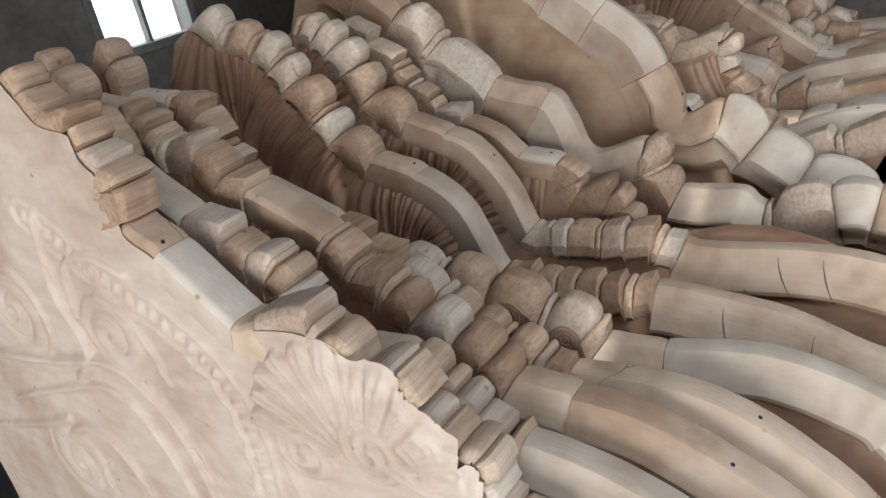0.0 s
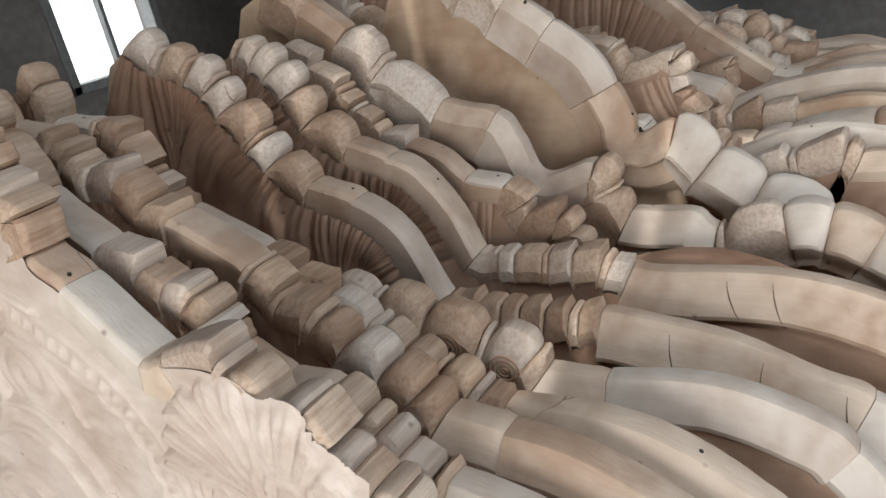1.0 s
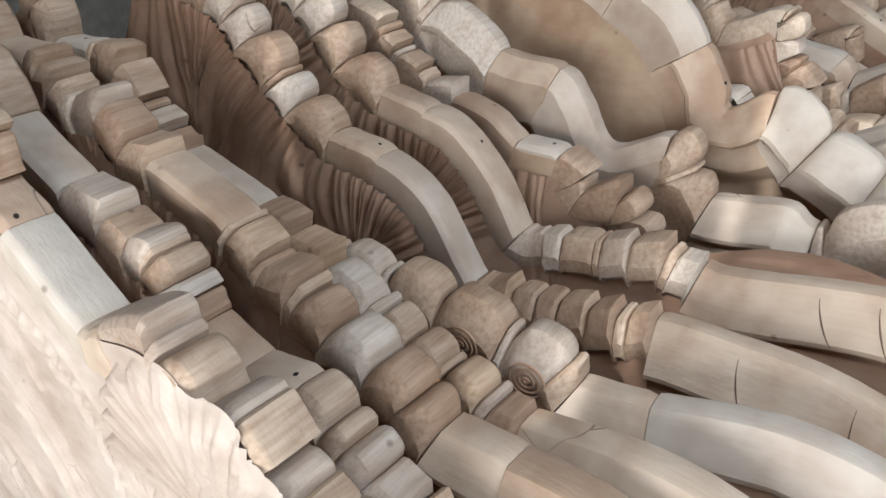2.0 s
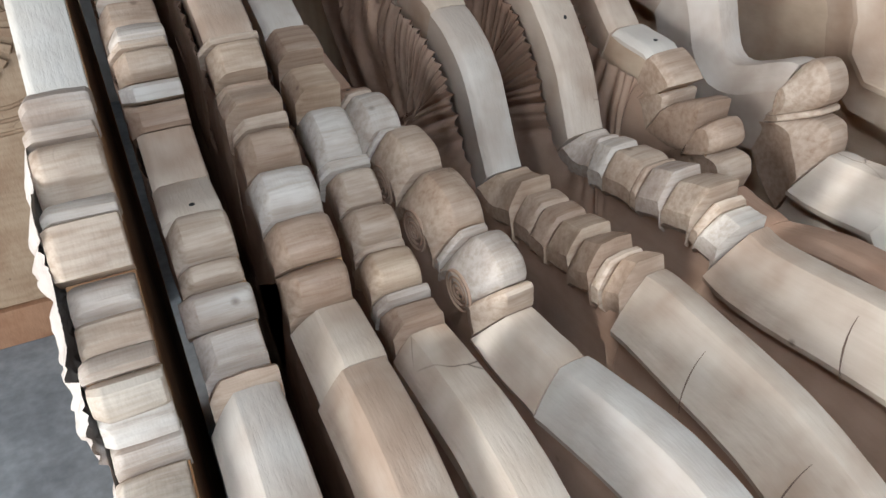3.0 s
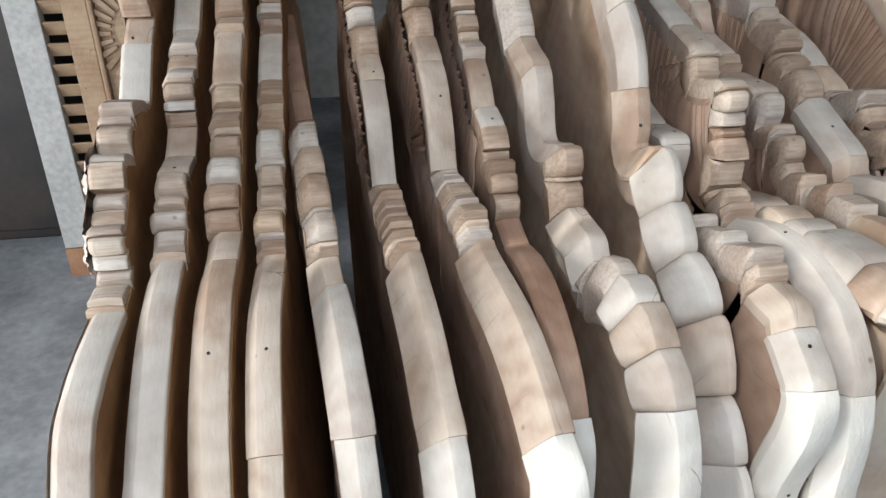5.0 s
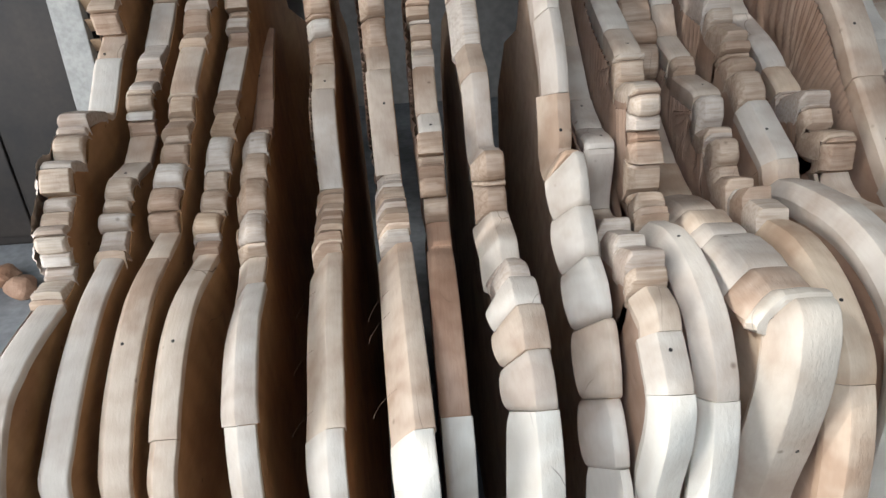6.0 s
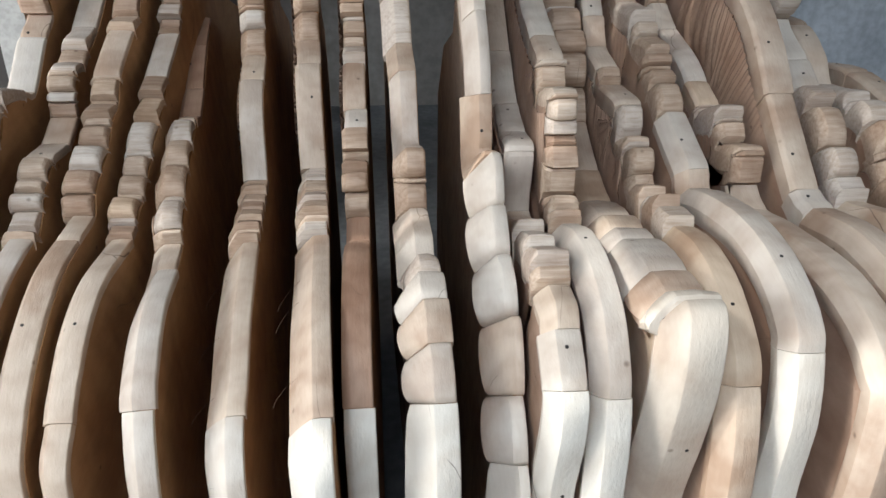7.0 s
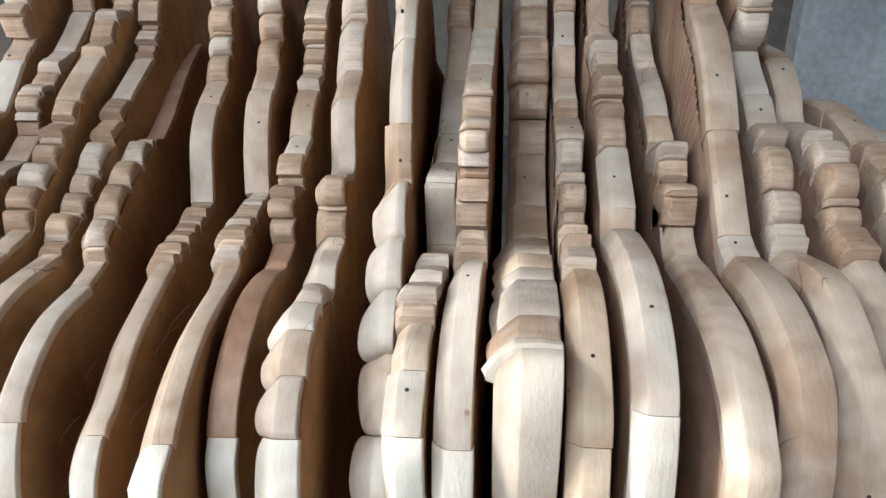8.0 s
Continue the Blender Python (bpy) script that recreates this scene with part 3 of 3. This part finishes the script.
def boards():
    first = headboard(-0.389, 0.05, FIRST_LINE,
              "raw wooden headboard with a richly carved flower and scroll face", carve=0.0)
    headboard(-0.317, 0.049, [(".", 0.691, 0.778), (".", 0.703, 0.878), (".", 0.745, 0.915), (".", 0.808, 0.956), (".", 0.875, 0.99), (".", 0.949, 1.016), ("b", 1.034, 1.03), ("s", 1.05, 1.027), ("s", 1.078, 1.052), ("r", 1.097, 1.075), ("r", 1.117, 1.087), ("r", 1.159, 1.106), ("b", 1.227, 1.105), ("b", 1.281, 1.131), ("t", 1.286, 1.15), ("s", 1.293, 1.17), ("r", 1.319, 1.201), ("t", 1.359, 1.202), ("t", 1.391, 1.215), ("s", 1.456, 1.241), ("b", 1.551, 1.299), ("r", 1.595, 1.372), ("r", 1.627, 1.415)],
              A, bevel=0.014)
    headboard(-0.24, 0.05, [(".", 0.691, 0.762), (".", 0.703, 0.862), (".", 0.735, 0.908), (".", 0.789, 0.956), (".", 0.858, 0.996), (".", 0.938, 1.027), ("b", 1.014, 1.036), ("b", 1.082, 1.042), ("r", 1.099, 1.07), ("r", 1.141, 1.091), ("r", 1.189, 1.112), ("r", 1.233, 1.145), ("s", 1.275, 1.159), ("s", 1.308, 1.194), ("b", 1.421, 1.243), ("s", 1.464, 1.257), ("s", 1.495, 1.292), ("s", 1.566, 1.298), ("s", 1.582, 1.317), ("s", 1.609, 1.331), ("s", 1.637, 1.343), ("b", 1.731, 1.356), ("r", 1.766, 1.399), ("r", 1.816, 1.403)],
              A, bevel=0.014)
    headboard(-0.179, 0.043, [(".", 0.676, 0.774), (".", 0.688, 0.874), ("b", 0.736, 0.924), (".", 0.781, 0.959), (".", 0.848, 0.999), (".", 0.927, 1.02), ("b", 1.051, 1.016), ("s", 1.085, 1.033), ("r", 1.134, 1.05), ("r", 1.17, 1.071), ("r", 1.215, 1.096), ("r", 1.276, 1.123), ("s", 1.322, 1.146), ("s", 1.366, 1.172), ("b", 1.491, 1.22), ("s", 1.512, 1.242), ("s", 1.541, 1.273), ("s", 1.56, 1.319), ("s", 1.625, 1.338), ("b", 1.698, 1.345), ("r", 1.708, 1.393), ("r", 1.758, 1.406)],
              A, bevel=0.008)
    headboard(-0.1, 0.048, [(".", 0.66, 0.772), (".", 0.672, 0.872), ("b", 0.72, 0.955), (".", 0.768, 0.987), (".", 0.858, 1.013), ("b", 0.972, 1.006), ("b", 1.038, 1.01), ("t", 1.05, 1.03), ("r", 1.115, 1.055), ("r", 1.185, 1.078), ("r", 1.262, 1.092), ("r", 1.335, 1.105), ("b", 1.38, 1.095), ("b", 1.47, 1.12), ("b", 1.6, 1.17), ("b", 1.72, 1.2)],
              A, soft=0.016, rings=True, tail=4, yaw=-0.1, bevel=0.008)
    headboard(0.018, 0.044, [(".", 0.653, 0.787), (".", 0.665, 0.887), ("b", 0.717, 0.942), (".", 0.776, 0.96), (".", 0.864, 0.996), (".", 0.958, 1.012), ("b", 1.024, 1.021), ("s", 1.063, 1.019), ("s", 1.095, 1.018), ("s", 1.131, 1.02), ("t", 1.16, 1.02), ("t", 1.19, 1.019), ("s", 1.241, 1.026), (".", 1.288, 1.122), ("b", 1.353, 1.171), ("b", 1.427, 1.195), ("r", 1.471, 1.237), ("r", 1.496, 1.27), ("r", 1.53, 1.315), ("r", 1.556, 1.354), ("r", 1.602, 1.383), ("r", 1.655, 1.4), ("r", 1.69, 1.43)],
              A, lines=6, yaw=-0.07, bevel=0.026, carve=0.011)
    headboard(0.125, 0.045, [(".", 0.6, 0.848), (".", 0.612, 0.948), ("b", 0.668, 0.98), (".", 0.758, 1.014), (".", 0.849, 1.029), (".", 0.985, 1.024), ("b", 1.019, 1.032), ("s", 1.058, 1.046), ("s", 1.102, 1.048), ("s", 1.145, 1.046), ("t", 1.189, 1.044), ("t", 1.216, 1.042), ("t", 1.244, 1.042), (".", 1.275, 1.114), (".", 1.321, 1.173), ("b", 1.365, 1.196), ("b", 1.431, 1.221), ("r", 1.484, 1.264), ("r", 1.505, 1.306), ("r", 1.532, 1.343), ("r", 1.563, 1.368), ("r", 1.604, 1.385)],
              A, lines=6, yaw=-0.08, bevel=0.026, carve=0.011, tones=(BRIGHT,))
    headboard(0.185, 0.042, [(".", 0.703, 0.791), (".", 0.715, 0.891), ("b", 0.742, 0.93), (".", 0.782, 0.972), (".", 0.84, 1.003), (".", 0.913, 1.023), (".", 0.98, 1.022), ("b", 1.051, 1.006), ("b", 1.109, 1.016), ("r", 1.122, 1.05), ("r", 1.143, 1.08), ("s", 1.193, 1.077), ("t", 1.198, 1.092), ("s", 1.226, 1.123), ("b", 1.29, 1.135), (".", 1.33, 1.168), ("b", 1.385, 1.19), ("s", 1.43, 1.206), ("t", 1.445, 1.222), ("s", 1.475, 1.25), ("s", 1.5, 1.285), ("s", 1.545, 1.32), ("s", 1.59, 1.36)],
              A, tones=(BRIGHT, REDW, REDW), yaw=-0.035, carve=0.011)
    headboard(0.278, 0.05, [(".", 0.632, 0.816), (".", 0.644, 0.916), ("f", 0.678, 0.988), ("f", 0.736, 1.032), ("f", 0.8, 1.057), ("f", 0.864, 1.055), ("r", 0.95, 1.024), (".", 0.983, 1.045), ("b", 1.074, 1.047), ("r", 1.096, 1.086), ("r", 1.125, 1.125), (".", 1.214, 1.1), (".", 1.246, 1.162), ("b", 1.277, 1.206), ("b", 1.37, 1.229), ("r", 1.47, 1.31), ("r", 1.53, 1.36), ("b", 1.595, 1.410), ("r", 1.660, 1.460)],
              SHELL, soft=0.0165, carve=0.0, yaw=-0.055, bevel=0.012, tones=(BRIGHT,))
    headboard(0.381, 0.042, [(".", 0.66, 0.8), ("g", 0.694, 0.865), ("g", 0.755, 0.929), ("g", 0.819, 1.014), ("g", 0.907, 1.054), ("g", 0.975, 1.1), ("g", 1.038, 1.15), (".", 1.102, 1.124), (".", 1.105, 1.155), ("b", 1.129, 1.213), (".", 1.161, 1.268), ("b", 1.222, 1.319), ("b", 1.287, 1.369), ("r", 1.352, 1.419), ("r", 1.417, 1.469)],
              SHELL, soft=0.019, carve=0.0, yaw=-0.03, bevel=0.01)
    headboard(0.445, 0.045, [(".", 0.659, 0.853), (".", 0.638, 0.957), ("b", 0.648, 1.023), ("b", 0.711, 1.066), (".", 0.735, 1.084), ("b", 0.787, 1.082), ("s", 0.804, 1.096), ("s", 0.886, 1.076), ("s", 0.97, 1.053), ("s", 1.039, 1.036), ("b", 1.11, 1.021), ("b", 1.1, 1.13), ("b", 1.2, 1.125), ("b", 1.3, 1.14), ("b", 1.42, 1.2), ("b", 1.54, 1.27), ("r", 1.605, 1.320), ("r", 1.670, 1.370), ("s", 1.735, 1.420)],
              A, bevel=0.008, tones=(BRIGHT,))
    headboard(0.498, 0.044, [(".", 0.62, 0.777), (".", 0.632, 0.877), (".", 0.637, 0.945), ("b", 0.653, 1.007), (".", 0.676, 1.044), (".", 0.728, 1.085), (".", 0.816, 1.102), (".", 0.896, 1.094), ("b", 0.972, 1.068), ("s", 0.989, 1.082), ("r", 1.03, 1.087), ("s", 1.028, 1.13), ("s", 1.044, 1.161), ("t", 1.055, 1.169), ("s", 1.053, 1.192), ("r", 1.066, 1.233), ("t", 1.148, 1.215), ("s", 1.169, 1.254), ("b", 1.26, 1.27), ("b", 1.4, 1.3), ("b", 1.52, 1.36), ("b", 1.585, 1.410), ("r", 1.650, 1.460)],
              A, bevel=0.008, tones=(BRIGHT,))
    headboard(0.59, 0.07, [(".", 0.668, 0.831), (".", 0.65, 0.925), (".", 0.637, 1.013), (".", 0.64, 1.081), (".", 0.652, 1.116), ("b", 0.676, 1.128), ("f", 0.721, 1.106), ("f", 0.788, 1.097), ("f", 0.914, 1.073), ("f", 0.969, 1.06), ("f", 1.029, 1.049), ("f", 1.143, 1.019), ("b", 1.239, 1.033), ("b", 1.364, 1.078), ("r", 1.404, 1.13), ("r", 1.428, 1.196), ("r", 1.48, 1.22), ("r", 1.55, 1.25), ("r", 1.615, 1.300), ("b", 1.680, 1.350), ("s", 1.745, 1.400)],
              A, soft=0.014, carve=0.0, skin=0.05, bevel=0.014)
    headboard(0.642, 0.042, [(".", 0.597, 0.791), (".", 0.609, 0.891), (".", 0.623, 0.965), ("b", 0.647, 1.025), (".", 0.677, 1.064), (".", 0.751, 1.099), (".", 0.829, 1.108), ("b", 0.911, 1.093), ("s", 0.966, 1.092), ("s", 1.032, 1.078), ("s", 1.086, 1.072), ("t", 1.105, 1.083), ("r", 1.143, 1.123), ("t", 1.185, 1.114), ("r", 1.214, 1.164), ("b", 1.344, 1.156), ("s", 1.372, 1.179), ("b", 1.473, 1.193), ("b", 1.52, 1.242), ("b", 1.585, 1.292), ("r", 1.650, 1.342), ("r", 1.715, 1.392), ("b", 1.780, 1.442)],
              A, bevel=0.006)
    headboard(0.706, 0.045, [(".", 0.61, 0.782), (".", 0.622, 0.882), (".", 0.623, 0.988), ("b", 0.645, 1.069), (".", 0.663, 1.096), (".", 0.71, 1.122), (".", 0.776, 1.137), (".", 0.858, 1.136), (".", 0.965, 1.114), ("b", 1.03, 1.095), ("b", 1.046, 1.118), (".", 1.109, 1.137), ("b", 1.184, 1.161), ("r", 1.246, 1.19), ("s", 1.279, 1.207), ("s", 1.291, 1.226), ("s", 1.369, 1.235), ("s", 1.387, 1.258), ("s", 1.515, 1.264), ("b", 1.580, 1.314), ("s", 1.645, 1.364), ("r", 1.710, 1.414), ("r", 1.775, 1.464)],
              A, bevel=0.006, tones=(BRIGHT,))
    headboard(0.792, 0.043, [(".", 0.583, 0.936), (".", 0.595, 1.036), (".", 0.624, 1.065), (".", 0.676, 1.093), (".", 0.773, 1.105), (".", 0.926, 1.083), ("b", 1.01, 1.067), ("b", 1.055, 1.085), ("s", 1.056, 1.142), ("t", 1.128, 1.124), ("s", 1.152, 1.161), ("s", 1.236, 1.139), ("s", 1.244, 1.15), ("b", 1.315, 1.17), (".", 1.387, 1.193), ("b", 1.514, 1.215), ("b", 1.596, 1.248), ("r", 1.661, 1.298), ("s", 1.726, 1.348)],
              A, bevel=0.006)
    headboard(0.855, 0.047, [(".", 0.608, 0.901), (".", 0.62, 1.001), (".", 0.639, 1.056), (".", 0.673, 1.099), (".", 0.734, 1.118), (".", 0.834, 1.122), ("b", 0.941, 1.102), ("b", 0.987, 1.109), (".", 1.066, 1.163), ("b", 1.127, 1.208), (".", 1.201, 1.271), (".", 1.272, 1.314), ("b", 1.364, 1.345), ("s", 1.429, 1.395), ("b", 1.494, 1.445), ("r", 1.559, 1.495)],
              PLAIN_B, bevel=0.006)
    headboard(0.925, 0.045, [(".", 0.63, 0.93), (".", 0.687, 1.063), (".", 0.727, 1.091), (".", 0.781, 1.112), (".", 0.855, 1.124), ("b", 0.979, 1.092), ("s", 1.016, 1.114), ("r", 1.064, 1.144), ("r", 1.132, 1.186), ("s", 1.18, 1.2), ("b", 1.239, 1.231), ("b", 1.331, 1.275), ("r", 1.299, 1.351), ("r", 1.364, 1.401), ("s", 1.429, 1.451), ("b", 1.494, 1.501)],
              A, bevel=0.006)
    headboard(1, 0.045, [(".", 0.63, 0.85), (".", 0.7, 0.97), (".", 0.76, 1.03), (".", 0.822, 1.058), (".", 0.878, 1.087), ("b", 0.94, 1.101), ("s", 1.002, 1.118), ("r", 1.034, 1.145), ("r", 1.078, 1.178), ("r", 1.152, 1.184), ("s", 1.269, 1.174), (".", 1.316, 1.214), ("b", 1.404, 1.248), ("b", 1.541, 1.245), ("r", 1.606, 1.295), ("r", 1.671, 1.345), ("s", 1.736, 1.395)],
              A, bevel=0.006)
    headboard(1.075, 0.045, [(".", 0.63, 0.85), (".", 0.7, 0.97), (".", 0.78, 1.06), (".", 0.86, 1.1), ("b", 0.97, 1.105), ("r", 1.02, 1.135), ("r", 1.07, 1.16), ("s", 1.12, 1.175), ("s", 1.17, 1.18), ("b", 1.3, 1.19), ("b", 1.42, 1.17)],
              A, down=0.95)
    headboard(1.148, 0.045, [(".", 0.64, 0.85), (".", 0.71, 0.97), (".", 0.79, 1.05), (".", 0.87, 1.09), ("b", 0.97, 1.09), ("s", 1.02, 1.12), ("s", 1.07, 1.14), ("r", 1.12, 1.15), ("r", 1.17, 1.15), ("b", 1.3, 1.15), ("b", 1.42, 1.12)],
              A, down=0.95)
    carved_front(first, FIRST_LINE)


boards()


# ---- other things in the workshop ----
def carved_door():
    d = tagged(new("carved_door"), "brown carved door with sunburst relief, standing against clutter", "door")
    d.matrix_world = pose(-1.16, 2.75, 0, -3, 0, 0)
    def bx(name, lo, hi, mat, bev=0.004, parent=d, label=""):
        return part(name, box(bmesh.new(), lo, hi, bev), mat, parent, label)
    bx("bottom_rail", (0, -0.03, 0), (0.76, 0.03, 0.115), BROWN)
    bx("stile", (0, -0.025, 0.117), (0.11, 0.025, 2.0), PAINT, label="pale grey painted stile")
    bx("stile", (0.185, -0.025, 0.117), (0.265, 0.025, 2.0), DOORW)
    bx("stile", (0.70, -0.025, 0.117), (0.76, 0.025, 2.0), DOORW)
    bx("moulding", (0.267, -0.035, 0.117), (0.285, 0.02, 2.0), DOORW, 0.008)
    bx("panel", (0.286, -0.008, 0.117), (0.698, 0.012, 2.0), DOORW)
    bx("top_rail", (0.0, -0.03, 2.002), (0.76, 0.03, 2.10), BROWN)
    for k in range(26):
        z = 0.13 + k * 0.07
        bm = box(bmesh.new(), (-0.036, -0.004, -0.028), (0.036, 0.004, 0.028), 0.002)
        bm.transform(pose(0.1475, 0, z + 0.02, 35))
        part("slat", bm, DOORW, d)
    cx, cz = 0.42, 0.90
    bm = bmesh.new()
    bmesh.ops.create_cone(bm, cap_ends=True, segments=32, radius1=0.085, radius2=0.075, depth=0.022, matrix=pose(cx, -0.016, cz, 90))
    part("sun_disc", bm, DOORW, d)
    for k in range(26):
        a = 2 * math.pi * k / 26
        bm = box(bmesh.new(), (0.095, -0.014, -0.010), (0.175, 0.002, 0.010), 0.004)
        for v in bm.verts:
            v.co.z *= 0.6 + (v.co.x - 0.095) * 8
        bm.transform(Matrix.Translation((cx, -0.008, cz)) @ Matrix.Rotation(a, 4, "Y"))
        part("sun_ray", bm, DOORW, d)
    for rad, x, z in ((0.028, 0.37, 0.64), (0.022, 0.40, 0.45)):
        bm = bmesh.new()
        for q, h in ((1.0, 0.006), (0.7, 0.010), (0.4, 0.015)):
            bmesh.ops.create_cone(bm, cap_ends=True, segments=20, radius1=rad * q, radius2=rad * q * 0.8, depth=h, matrix=pose(x, -0.008 - h / 2, z, 90))
        part("rosette", bm, DOORW, d)
    for q in range(3):
        cu = bpy.data.curves.new("scroll", "CURVE")
        cu.dimensions, cu.bevel_depth, cu.bevel_resolution = "3D", 0.006, 2
        sp = cu.splines.new("POLY")
        m = 40
        sp.points.add(m - 1)
        for k in range(m):
            a = -1.2 + 2.6 * k / (m - 1)
            r = 0.20 + 0.035 * q + 0.03 * math.sin(3 * a)
            sp.points[k].co = (cx + r * math.cos(a), -0.009, cz - r * math.sin(a) - 0.05, 1)
        cu.materials.append(DOORW)
        o = new("scroll", cu)
        o.parent = d
    return d


# invented cupboard shape that makes the background beside the door dark
def cupboard():
    c = tagged(new("cupboard"), "near-black cupboard shape added to stand in for the dark background", "cupboard")
    c.location = (-2.1, 3.05, 0)
    part("body", box(bmesh.new(), (0, 0, 0.0), (0.93, 0.5, 2.1), 0.01), DEEP_SHADE, c)
    for k in range(2):
        dr = part("cupboard_door", box(bmesh.new(), (0.02 + k * 0.45, -0.02, 0.05), (0.46 + k * 0.45, -0.001, 2.05), 0.006), DEEP_SHADE, c)
        bm = bmesh.new()
        bmesh.ops.create_uvsphere(bm, u_segments=12, v_segments=8, radius=0.018, matrix=Matrix.Translation((0.42 + k * 0.09, -0.035, 1.0)))
        part("knob", bm, NAIL, dr)


def offcuts():
    """Wood scraps left on the floor beside the boards."""
    rng = random.Random(5)
    bm = bmesh.new()
    bmesh.ops.create_icosphere(bm, subdivisions=3, radius=0.06)
    for v in bm.verts:
        v.co *= 1 + 0.25 * noise.noise(v.co * 22)
        v.co.z = max(-0.035, v.co.z * 0.8)
    o = part("wood_scrap", bm, REDW)
    o.location = (-1.52, 2.62, 0.035)
    tagged(o, "rough brown wood scrap lying on the floor", "wood scrap", group="scraps on the floor")
    copy_thing(o, pose(-1.63, 2.72, 0.035, 0, 0, 70))


carved_door()
cupboard()
offcuts()
